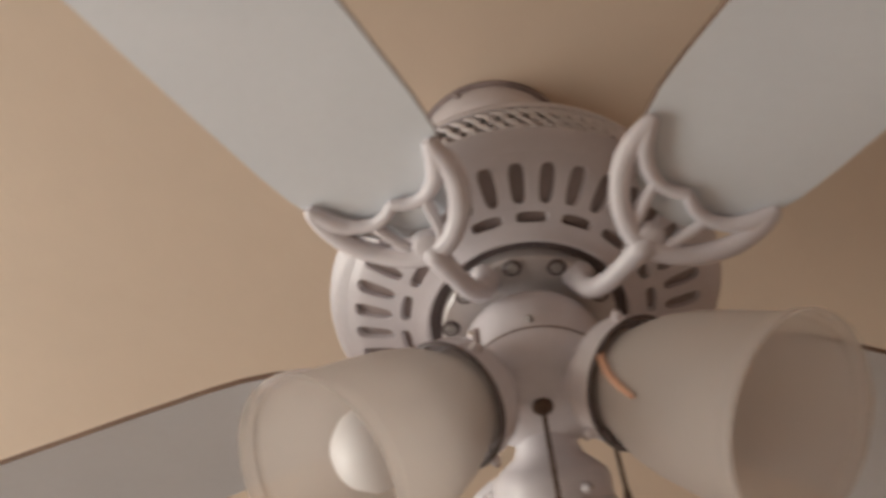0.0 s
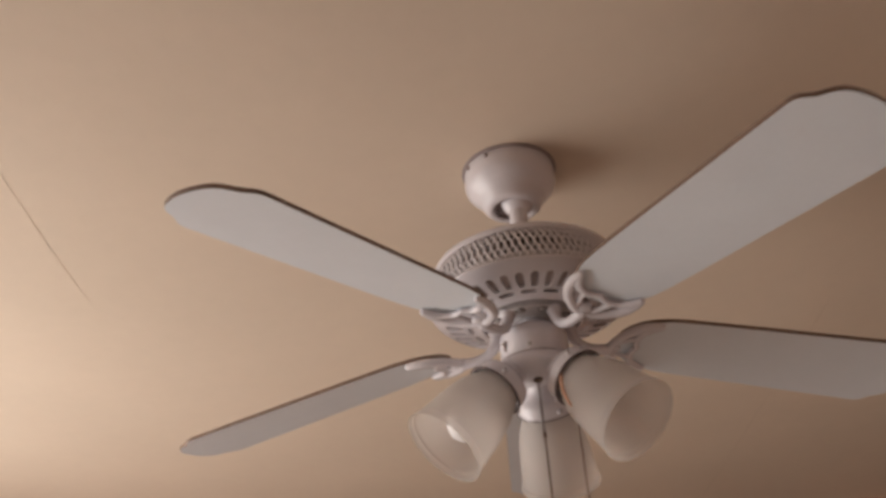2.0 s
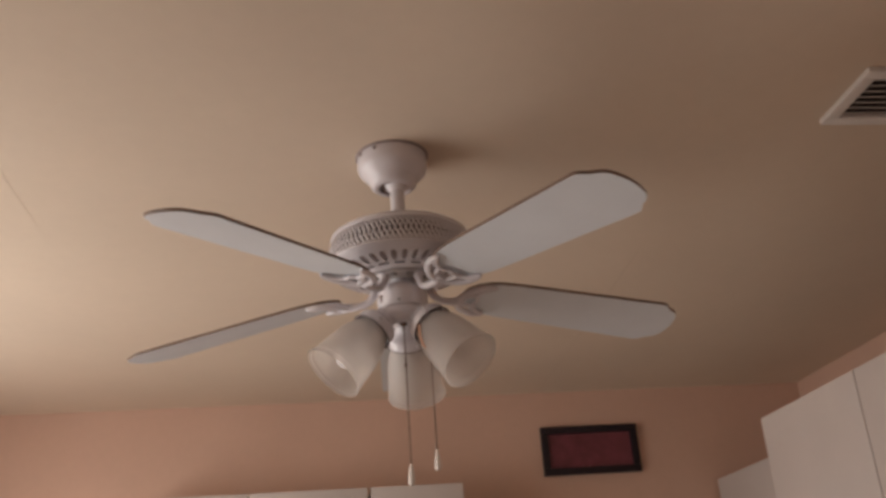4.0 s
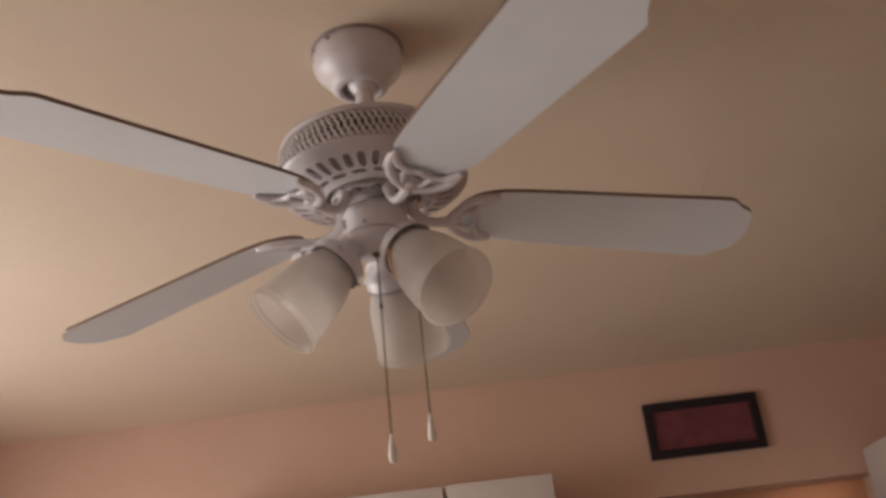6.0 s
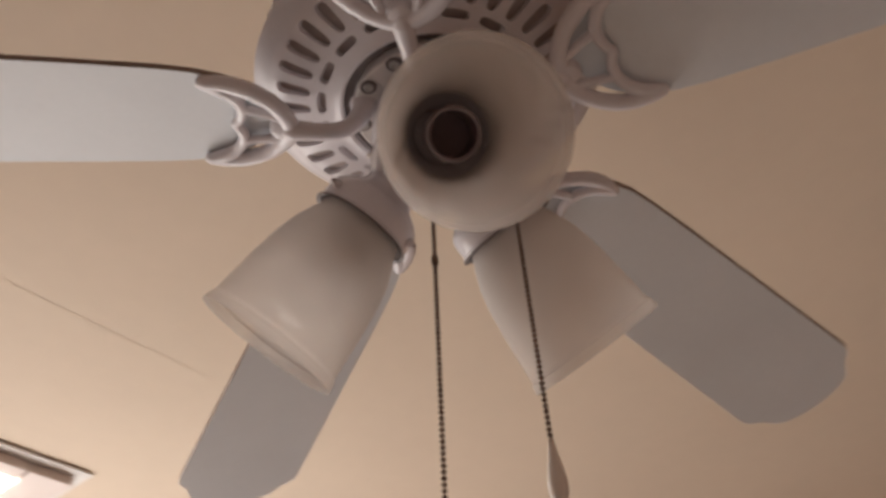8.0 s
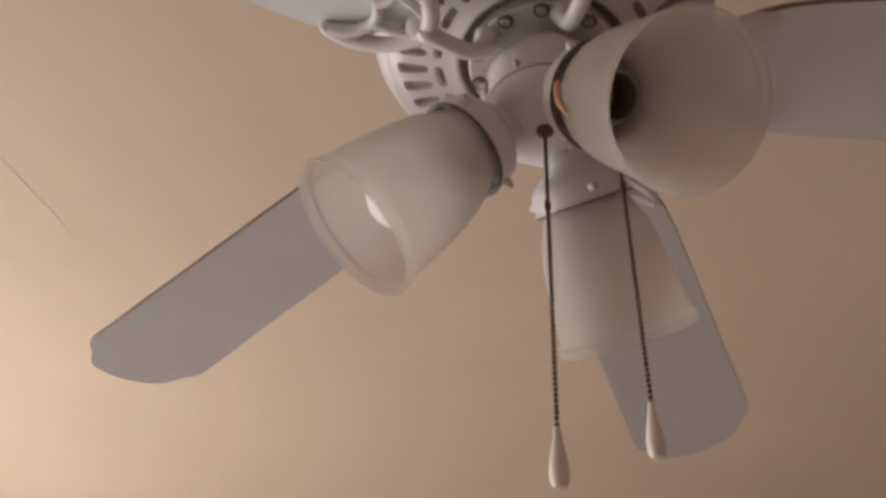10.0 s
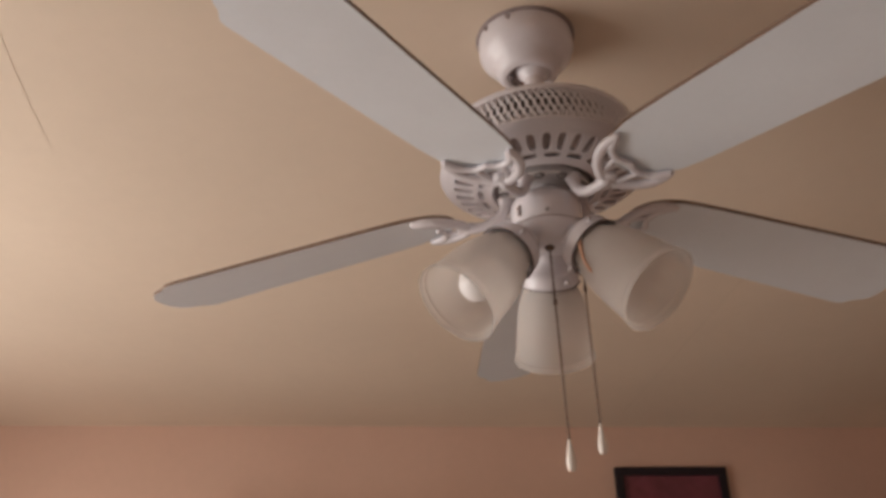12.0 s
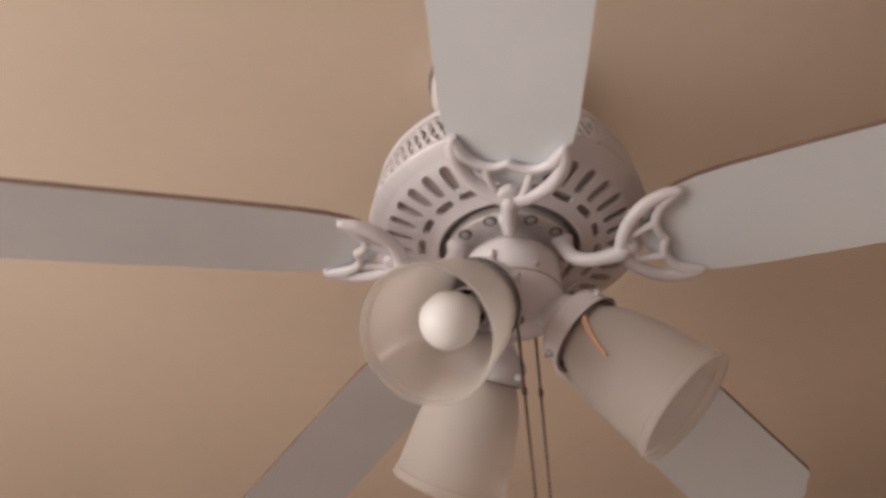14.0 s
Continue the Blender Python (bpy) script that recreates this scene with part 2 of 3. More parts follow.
def window(name, m, width, z0, z1):
    """Frame, sill and panes in an opening; x along the wall, y inwards."""
    w = empty(name, m, "unseen white framed window in the peach wall", "window", kind="structure")
    bm = bmesh.new()
    for a in ((-width / 2, -width / 2 + 0.05), (-0.025, 0.025), (width / 2 - 0.05, width / 2)):
        box(bm, a[0], a[1], -0.10, -0.05, z0, z1)
    for a in ((z0, z0 + 0.05), (z1 - 0.05, z1)):
        box(bm, -width / 2 + 0.05, -0.025, -0.098, -0.052, *a)
        box(bm, 0.025, width / 2 - 0.05, -0.098, -0.052, *a)
    part("window_frame", bm, TRIM, w, smooth=False)
    part("window_sill", boxed(-width / 2 - 0.05, width / 2 + 0.05, 0.0, 0.06, z0 - 0.04, z0 - 0.005, bevel=0.004), TRIM, w)
    for x0, x1 in ((-width / 2 + 0.05, -0.025), (0.025, width / 2 - 0.05)):
        p = part("pane", boxed(x0, x1, -0.078, -0.072, z0 + 0.05, z1 - 0.05), GLASS, w, smooth=False)
        p.visible_shadow = False
    return w


window("window_1", ROOM @ pose(U0, 0.45, 0, 0, 0, -90), 2.2, WZ0, WZ1)
# added unseen window that houses the south fill lamp
window("window_fill", ROOM @ pose((BA + BB) / 2, V0, 0, 0, 0, 0), BB - BA, WZ0, WZ1)


# ------------------------------------------------------------------ the ceiling fan
fan = empty("ceiling_fan", pose(0, 0, 0), "white enamel five-blade ceiling fan with three-shade light kit, hanging from ceiling", "ceiling fan")
FZ = Matrix.Translation((0, 0, ZB))

# canopy at the ceiling, with its hanger openings
TOP = CEIL - ZB
CF = Matrix.Translation((-0.008, 0.008, ZB))   # the canopy sits a little off the fan's axis
canopy = part("canopy", lathe([(0.074, TOP - 0.0005), (0.080, TOP - 0.003), (0.0815, TOP - 0.012), (0.0812, TOP - 0.031), (0.0785, TOP - 0.0405), (0.0710, TOP - 0.0500), (0.0622, TOP - 0.0580), (0.0568, TOP - 0.0662),
                               (0.0522, TOP - 0.0760), (0.0458, TOP - 0.0825), (0.0410, TOP - 0.0845), (0.0360, TOP - 0.0840), (0.0335, TOP - 0.0820), (0.0330, TOP - 0.079)], 72, m=CF), ENAMEL, fan)
for az in (-117, -150, 63, 30):
    a = radians(az)
    part("canopy_screw", tube(bmesh.new(), [CF @ Vector((q * math.cos(a), q * math.sin(a), TOP - 0.012)) for q in (0.0805, 0.0835)], (0.0042, 0.0042), 10), DARK, canopy, "dark screw in the canopy rim")
part("canopy_inside", lathe([(0.0, TOP - 0.074), (0.0335, TOP - 0.075), (0.0328, TOP - 0.0830)], 32, m=CF), DARK, canopy, "dark opening under the canopy")
for az in (-8, 172):
    a = radians(az)
    slot = lathe([(0.0, -0.0035), (0.0052, -0.002), (0.0066, 0.0015), (0.0, 0.004)], 20, m=CF @ Matrix.Translation((0.0285 * math.cos(a), 0.0285 * math.sin(a), TOP - 0.0832)) @ Matrix.Rotation(a, 4, "Z") @ Matrix.Diagonal((0.75, 1.7, 1.0, 1.0)))
    part("hanger_slot", slot, GAP_METAL, canopy, "dark hanger slot beside the rod")
# dark ring stands for the shadow line where the canopy meets the ceiling
part("canopy_shadow_ring", lathe([(0.076, TOP - 0.0002), (0.0855, TOP - 0.0005), (0.0850, TOP - 0.0040), (0.076, TOP - 0.0044)], 64, m=CF), DARK, canopy, "dark ring standing for the shadow between canopy and ceiling")
part("downrod", lathe([(0.0165, 0.16), (0.0165, TOP - 0.070)], 28, m=FZ), ENAMEL, fan)
part("rod_ball", lathe([(0.0165, TOP - 0.096), (0.0190, TOP - 0.093), (0.0235, TOP - 0.088), (0.0270, TOP - 0.083), (0.0285, TOP - 0.076), (0.0275, TOP - 0.070)], 28, m=FZ), ENAMEL, fan)
part("rod_collar", lathe([(0.0165, 0.186), (0.024, 0.184), (0.026, 0.178), (0.026, 0.170), (0.03, 0.166)], 28, m=FZ), ENAMEL, fan)

# motor housing: dome, lattice band, lip, slotted bowl
BAND0, BAND1, RB0, RB1 = 0.0735, 0.1270, 0.1595, 0.1510
motor = part("motor_housing", lathe([(0.02, 0.168), (0.05, 0.167), (0.09, 0.161), (0.126, 0.1510), (0.144, 0.1430), (RB1 + 0.0025, 0.1365), (RB1 + 0.0042, 0.1315), (RB1 + 0.003, BAND1),
                                     (RB1 - 0.003, BAND1 - 0.001), (RB1 - 0.006, BAND1 + 0.004)], 96, m=FZ), ENAMEL, fan)
part("lower_lip", lathe([(RB0 - 0.006, BAND0 + 0.002), (RB0, BAND0 + 0.001), (RB0 + 0.004, BAND0 - 0.0015), (RB0 + 0.0052, BAND0 - 0.0045), (RB0 + 0.003, BAND0 - 0.0075),
                         (RB0 + 0.0005, BAND0 - 0.0090), (RB0 - 0.002, BAND0 - 0.0115), (0.150, 0.0585)], 96, m=FZ), ENAMEL, motor)


def bowl(s):
    """Radius and height of the slotted bowl, from its outer lip (0) to the inner ring (1)."""
    r = np.interp(s, [0, 0.15, 0.35, 0.6, 0.8, 1.0], [0.150, 0.1415, 0.130, 0.1135, 0.1005, 0.087])
    z = np.interp(s, [0, 0.15, 0.35, 0.6, 0.8, 1.0], [0.0585, 0.0525, 0.0490, 0.0450, 0.0425, 0.0395])
    return float(r), float(z)


def slot_cell(bm, a0, a1, s0, s1, ha, hs, rounding):
    """One cell of a turned surface with a rounded slot through it; ha, hs: the slot's half sizes as fractions of the cell."""
    n = 24
    outer, inner = [], []
    for i in range(n):
        f = 2 * math.pi * (i + 0.5) / n
        c, s = math.cos(f), math.sin(f)
        k = 1 / max(abs(c), abs(s))
        outer.append((c * k, s * k))
        q = abs(c) ** rounding + abs(s) ** rounding
        inner.append((c * ha / q ** (1 / rounding), s * hs / q ** (1 / rounding)))
    corner = {}
    for i in range(n):
        x, y = outer[i]
        if abs(abs(x) - abs(y)) < 0.28:
            corner[i] = (math.copysign(1, x), math.copysign(1, y))
    for i, c in corner.items():
        outer[i] = c

    def at(p, down=0.0):
        a, s = a0 + (a1 - a0) * (p[0] + 1) / 2, s0 + (s1 - s0) * (p[1] + 1) / 2
        r, z = bowl(s)
        return FZ @ Vector(((r - down * 0.5) * math.cos(a), (r - down * 0.5) * math.sin(a), z + down * 0.85))

    o = [bm.verts.new(at(p)) for p in outer]
    m1 = [bm.verts.new(at(p)) for p in inner]
    m2 = [bm.verts.new(at((p[0] * 0.93, p[1] * 0.96), 0.0012)) for p in inner]
    m3 = [bm.verts.new(at((p[0] * 0.93, p[1] * 0.96), 0.0062)) for p in inner]
    for i in range(n):
        j = (i + 1) % n
        for x, y in ((o, m1), (m1, m2), (m2, m3)):
            f = [x[i], x[j], y[j], y[i]]
            bm.faces.new(f)


def band(s):
    """Radius and height of the pierced band, from its foot (0) to its top (1)."""
    return RB0 + (RB1 - RB0) * s + 0.002 * math.sin(math.pi * s), BAND0 + (BAND1 - BAND0) * s


bm = bmesh.new()
for k in range(88):
    p = 2 * math.pi / 88
    for sgn in (-1, 1):
        # two braided strands, crossing twice
        pts = []
        for i in range(13):
            r, z = band(i / 12)
            a = p * (k + 0.46 * sgn * math.cos(2 * math.pi * i / 12))
            r += 0.0007 * sgn * math.sin(2 * math.pi * i / 12)
            pts.append(FZ @ Vector((r * math.cos(a), r * math.sin(a), z)))
        tube(bm, pts, (0.0025, 0.0028, 0.0025), 6)
    for lo, hi in ((0.0, 0.17), (0.83, 1.0)):
        # a short tongue that parts the openings at the foot and at the top
        tube(bm, [FZ @ Vector((band(q)[0] * math.cos(p * k), band(q)[0] * math.sin(p * k), band(q)[1])) for q in (lo, hi)], (0.0016, 0.0016), 5)
part("lattice_band", bm, ENAMEL, motor, "pierced braided lattice band round the motor")
# darker than the core: shade in the lattice openings is coloured in
part("band_lining", lathe([(0.11, 0.144), (0.138, 0.134), (0.1425, 0.128), (0.1485, 0.074), (0.146, 0.070)], 64, m=FZ), BAND_SHADE, motor, "dark brown lining that stands for shade behind the lattice band")
# flat dark ring: the shade of the gap is put into its colour
part("motor_gap_shade", lathe([(0.0715, 0.0455), (0.0835, 0.0455)], 64, m=FZ), GAP_METAL, motor, "dark ring for the shade in the gap round the turning plate")
part("motor_core", lathe([(0.146, 0.072), (0.141, 0.0590), (0.130, 0.0548), (0.1135, 0.0506), (0.1005, 0.0482), (0.083, 0.0470), (0.0, 0.050)], 64, m=FZ), DARK, motor, "dark inside of the motor")


bm = bmesh.new()
for k in range(36):
    slot_cell(bm, 2 * math.pi * k / 36, 2 * math.pi * (k + 1) / 36, 0.07, 0.66, 0.55, 0.85, 3.6)
for k in range(18):
    slot_cell(bm, 2 * math.pi * k / 18, 2 * math.pi * (k + 1) / 18, 0.66, 0.90, 0.72, 0.56, 4)
lathe([(*bowl(0.0),), (*bowl(0.035),), (*bowl(0.07),)], 144, bm, FZ)
lathe([(*bowl(0.90),), (*bowl(0.96),), (0.0865, 0.0385), (0.0840, 0.0375), (0.0812, 0.039), (0.0803, 0.050)], 144, bm, FZ)
bmesh.ops.remove_doubles(bm, verts=bm.verts, dist=0.0002)
part("slotted_bowl", bm, ENAMEL, motor, "white bowl pierced with radial vent slots")

# the turning plate with its screws
plate = part("flywheel_plate", lathe([(0.03, 0.034), (0.058, 0.032), (0.0700, 0.0325), (0.0715, 0.034), (0.0715, 0.046)], 72, m=FZ), PLATE, fan, "grey metal plate that carries the blade arms")
scr_mesh = ring_mesh = None
for k in range(5):
    for d in (-14, 17):
        a = radians(-162 + 72 * k + d)
        m = Matrix.Translation((0.0645 * math.cos(a), 0.0645 * math.sin(a), ZB + 0.0315))
        if scr_mesh is None:
            o = part("plate_screw", lathe([(0.0, -0.0016), (0.0018, -0.0018), (0.0022, -0.0026), (0.0042, -0.0027), (0.0048, -0.0020), (0.0050, 0.0)], 16), STEEL, plate)
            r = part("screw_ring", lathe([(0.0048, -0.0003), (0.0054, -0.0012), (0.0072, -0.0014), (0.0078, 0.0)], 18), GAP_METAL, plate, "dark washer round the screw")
            scr_mesh, ring_mesh = o.data, r.data
        else:
            o, r = new("plate_screw", scr_mesh), new("screw_ring", ring_mesh)
            o.parent = r.parent = plate
        o.matrix_basis = r.matrix_basis = m

# switch housing and light fitter
switch = part("switch_housing", lathe([(0.028, 0.036), (0.030, 0.022), (0.044, 0.0205), (0.0505, 0.0175), (0.0545, 0.011), (0.0552, 0.0), (0.0552, -0.029), (0.0545, -0.0315), (0.0515, -0.0322), (0.0512, -0.0345)], 64, m=FZ), ENAMEL, fan)
fitter = part("light_fitter", lathe([(0.0515, -0.0338), (0.0562, -0.0343), (0.0572, -0.0360), (0.0572, -0.0400), (0.0552, -0.0465), (0.0492, -0.0535), (0.0400, -0.0585), (0.0270, -0.062), (0.0, -0.0635)], 64, m=FZ), ENAMEL, fan)
# brown ring colours in the shade of the gap between housing and fitter
part("housing_gap_shade", lathe([(0.0500, -0.0324), (0.0562, -0.0328), (0.0574, -0.0336), (0.0573, -0.0344), (0.0558, -0.0347)], 64, m=FZ), DARK, switch, "thin brown ring for the shade in the gap above the light fitter")
for az in (-98, 22, 142):
    a = radians(az)
    d = Vector((math.cos(a), math.sin(a), 0))
    part("housing_screw", tube(bmesh.new(), [FZ @ (d * 0.0555 + Vector((0, 0, -0.024))), FZ @ (d * 0.058 + Vector((0, 0, -0.024)))], (0.0032, 0.0028), 10), STEEL, switch)
a = radians(-146)
d, e = Vector((math.cos(a), math.sin(a), 0)), Vector((-math.sin(a), math.cos(a), 0))
part("reverse_switch_slot", tube(bmesh.new(), [FZ @ (d * 0.0552 + Vector((0, 0, z))) for z in (-0.020, -0.013, -0.006)], (0.0035, 0.0035), 8), DARK, switch, "dark slot of the reversing switch")
part("reverse_switch_lever", tube(bmesh.new(), [FZ @ (d * 0.055 + Vector((0, 0, -0.010))), FZ @ (d * 0.0615 + Vector((0, 0, -0.011)))], (0.0022, 0.002), 8), KNOB, switch)


# blade arms: a stem from the plate and a horned, pierced crescent under the blade
PITCH = math.atan2(0.01124, 0.054)


def arm_mesh():
    bm = bmesh.new()
    tilt = lambda r, w, z=0.0: Vector((r, w, z - w * math.tan(PITCH)))
    # stem with a flared foot on the plate
    stem = spline([(0.0625, 0, 0.0345), (0.0650, 0, 0.022), (0.0725, 0, 0.007), (0.087, 0, -0.0025), (0.107, 0, -0.0055), (0.128, 0, -0.0045)], 5)
    tube(bm, stem, (0.0135, 0.0098, 0.0084, 0.0080, 0.0082, 0.0100), 12)
    # outer bar of the crescent
    crescent = spline([tilt(0.2015, -0.0535), tilt(0.186, -0.0540), tilt(0.166, -0.0490, -0.001), tilt(0.1450, -0.0345, -0.002), tilt(0.1315, -0.0150, -0.003), tilt(0.1285, 0, -0.0035),
                       tilt(0.1315, 0.0150, -0.003), tilt(0.1450, 0.0345, -0.002), tilt(0.166, 0.0490, -0.001), tilt(0.186, 0.0540), tilt(0.2015, 0.0535)], 5)
    tube(bm, crescent, (0.0066, 0.0078, 0.0082, 0.0078, 0.0082, 0.0084, 0.0082, 0.0078, 0.0082, 0.0078, 0.0066), 12, 0.85)
    for s in (-1, 1):
        # scalloped inner edge: horn, cusp at the strut, peak on the axis
        tube(bm, spline([tilt(0.199, 0.0525 * s), tilt(0.186, 0.0465 * s), tilt(0.1760, 0.0365 * s), tilt(0.1700, 0.0235 * s), tilt(0.1705, 0.0120 * s), tilt(0.1735, 0.0050 * s), tilt(0.1765, 0.0)], 4),
             (0.0062, 0.0074, 0.0060, 0.0055, 0.0050, 0.0048, 0.0046), 10, 0.9)
        # strut
        tube(bm, spline([tilt(0.1340, 0.0135 * s, -0.002), tilt(0.1520, 0.0190 * s, -0.001), tilt(0.1690, 0.0230 * s)], 4), (0.0050, 0.0044, 0.0046), 9)
    # domed boss where the stem meets the crescent
    lathe([(0.0, -0.0056), (0.0065, -0.0053), (0.0105, -0.0038), (0.0122, -0.001), (0.0122, 0.004)], 20, bm, Matrix.Translation((0.1345, 0, -0.0025)))
    return bm


def blade_mesh():
    bm = bmesh.new()
    half = [(0.1405, 0.0), (0.1415, 0.010), (0.1455, 0.0215), (0.153, 0.0320), (0.163, 0.0420), (0.175, 0.0500), (0.188, 0.0560), (0.212, 0.0622), (0.24, 0.0652), (0.30, 0.0680), (0.45, 0.0730), (0.598, 0.0782), (0.609, 0.0782), (0.6165, 0.0764),
            (0.6225, 0.0722), (0.628, 0.0665), (0.634, 0.0618), (0.642, 0.0582), (0.650, 0.0538), (0.6565, 0.0475), (0.6612, 0.0390), (0.6650, 0.0260), (0.6672, 0.0125), (0.6680, 0.0)]
    loop = [(r, w) for r, w in half] + [(r, -w) for r, w in half[-2:0:-1]]
    lo = [bm.verts.new((r, w, 0.0045 - w * math.tan(PITCH))) for r, w in loop]
    hi = [bm.verts.new((r, w, 0.0112 - w * math.tan(PITCH))) for r, w in loop]
    bm.faces.new(lo).material_index = 0
    bm.faces.new(hi[::-1]).material_index = 1
    n = len(loop)
    for i in range(n):
        j = (i + 1) % n
        bm.faces.new((lo[i], lo[j], hi[j], hi[i])).material_index = 1
    return bm


DROOP = (3.6, 3.0, 5.5, 5.4, 6.7)   # how far each blade sags, in degrees
SLIDE = (0.0, 0.009, 0.0, 0.008, 0.008)   # how far out each blade sits on its arm
YAW = (1.3, 0.0, 0.0, 0.0, 0.0)   # how far each blade is turned on its arm, in degrees
arm0 = blade0 = None
for k in range(5):
    m = Matrix.Translation((0, 0, ZB)) @ Matrix.Rotation(radians(-126 + 72 * k), 4, "Z")
    if k == 0:
        arm0 = part("blade_arm", arm_mesh(), ENAMEL, fan, "cast white blade arm with horned crescent")
        blade0 = part("blade", blade_mesh(), [LAMINATE, EDGE], fan, "white fan blade with brown edge", smooth=False)
        a, b = arm0, blade0
    else:
        a, b = new("blade_arm", arm0.data), new("blade", blade0.data)
        a.parent = b.parent = fan
        tagged(a, "cast white blade arm with horned crescent")
        tagged(b, "white fan blade with brown edge")
    a.matrix_basis = m
    b.matrix_basis = m @ Matrix.Translation((0.2 + SLIDE[k], 0, 0)) @ Matrix.Rotation(radians(YAW[k]), 4, "Z") @ Matrix.Rotation(radians(DROOP[k]), 4, "Y") @ Matrix.Translation((-0.2, 0, 0))

# three lamp holders with bell shades
SH_AZ = (-36.5 - 120, -36.5, -36.5 + 120)
for n, az in enumerate(SH_AZ):
    base = Matrix.Translation((0, 0, ZB)) @ Matrix.Rotation(radians(az), 4, "Z") @ Matrix.Translation((0.0625, 0, -0.0710)) @ Matrix.Rotation(radians(90 + 47), 4, "Y")
    # neck and cup: z runs out along the shade's axis
    cup = part("shade_holder", lathe([(0.024, -0.040), (0.024, -0.024), (0.027, -0.017), (0.0390, -0.008), (0.0435, -0.003), (0.0450, 0.002), (0.0450, 0.0155), (0.0465, 0.017), (0.0465, 0.0188), (0.0436, 0.0188), (0.0430, 0.002), (0.034, -0.003)], 48, m=base), ENAMEL, fan, "white cup that holds the glass shade")
    # thin dark ring that draws a line along the cup's lower edge
    part("rim_dark_ring", lathe([(0.0440, 0.0186), (0.0470, 0.0184), (0.0474, 0.0192), (0.0470, 0.0200), (0.0440, 0.0200)], 48, m=base), GAP_METAL, cup, "dark thin ring under the cup")
    for q in (0, 120, 240):
        a = radians(q + (340, 355, 90)[n])
        d = Vector((math.cos(a), math.sin(a), 0))
        knob = part("thumb_screw", tube(bmesh.new(), [base @ (d * q2 + Vector((0, 0, 0.008))) for q2 in (0.0435, 0.0480)], (0.0050, 0.0042), 12), ENAMEL, cup)
        part("screw_tip", tube(bmesh.new(), [base @ (d * q2 + Vector((0, 0, 0.008))) for q2 in (0.0478, 0.0512)], (0.0024, 0.0022), 10), DARK, knob, "dark screw tip")
    prof = [(0.0368, 0.002), (0.0368, 0.014), (0.0388, 0.020), (0.0440, 0.031), (0.0505, 0.047), (0.0550, 0.066), (0.0582, 0.090), (0.0606, 0.115), (0.0625, 0.148 - 0.012), (0.0632, 0.148 - 0.0085), (0.0648, 0.148 - 0.0070), (0.0652, 0.148 - 0.0030), (0.0662, 0.148)]
    inner = [(r - 0.0028, z) for r, z in prof[::-1]]
    part("glass_shade", lathe(prof + [(0.0656, 0.148 + 0.0018)] + inner, 72), SHADE, fan, "frosted glass bell shade").matrix_basis = base
    sock = part("lamp_socket", lathe([(0.0, 0.002), (0.016, 0.002), (0.0205, 0.004), (0.0205, 0.040), (0.0195, 0.042), (0.0185, 0.042), (0.0178, 0.040), (0.0172, 0.012), (0.0, 0.010)], 32, m=base), SOCKET_CUP, fan, "dark lamp socket inside the shade")
    part("socket_rim", lathe([(0.0206, 0.036), (0.0222, 0.0375), (0.0226, 0.0405), (0.0218, 0.0432), (0.0200, 0.0438), (0.0186, 0.0428)], 40, m=base), RIM, sock, "grey metal rim of the socket")
    if n == 0:
        part("light_bulb", lathe([(0.013, 0.030), (0.0135, 0.050), (0.018, 0.064), (0.0250, 0.077), (0.0282, 0.091), (0.0268, 0.104), (0.0205, 0.115), (0.011, 0.1212), (0.0, 0.123)], 40, m=base), BULB, fan, "white opal light bulb, off")
    if n == 1:
        part("loose_wire", tube(bmesh.new(), spline([base @ Vector(p) for p in ((0.004, -0.0405, 0.014), (0.011, -0.0425, 0.024), (0.019, -0.0450, 0.036), (0.027, -0.0470, 0.052), (0.033, -0.0480, 0.070))], 4), (0.0032, 0.0028, 0.0018), 8), COPPER, cup, "bare copper-coloured wire end")


# two ball chains with pulls
def pull_chain(x, y, z0, z1, bead_at, lean):
    """A ball chain from its outlet down to the pull; lean: how far it hangs out of plumb in y, metre by metre."""
    at = lambda z: Vector((x, y + (z - z0) * lean, z))
    bm = bmesh.new()
    z = z0
    while z > z1:
        lathe([(0.0, -0.0019), (0.0017, -0.0011), (0.0022, 0.0), (0.0017, 0.0011), (0.0, 0.0019)], 6, bm, Matrix.Translation(at(z)))
        z -= 0.0046
    tube(bm, [at(z0), at(z1)], (0.0005, 0.0005), 4)
    ch = part("pull_chain", bm, BRASS, fan, "brown metal ball chain")
    part("chain_bushing", lathe([(0.0, 0.006), (0.0078, 0.005), (0.0078, -0.001), (0.0045, -0.0045), (0.0, -0.006)], 14, m=Matrix.Translation(at(z0))), BRASS, ch, "brass chain outlet")
    part("chain_joint", lathe([(0.0, 0.006), (0.0026, 0.004), (0.003, 0.0), (0.0026, -0.004), (0.0, -0.006)], 10, m=Matrix.Translation(at(bead_at))), BRASS, ch, "chain connector bead")
    part("chain_pull", lathe([(0.0, 0.004), (0.0022, 0.003), (0.003, -0.004), (0.0050, -0.014), (0.0068, -0.026), (0.0066, -0.034), (0.0045, -0.0395), (0.0, -0.0405)], 18, m=Matrix.Translation(at(z1))), KNOB, ch, "cream teardrop pull")


pull_chain(-0.001, -0.006, ZB - 0.064, ZB - 0.369, ZB - 0.157, 0.045)
pull_chain(0.054, 0.033, ZB - 0.027, ZB - 0.334, ZB - 0.117, 0.010)
a = radians(33)
d = Vector((math.cos(a), math.sin(a), 0))
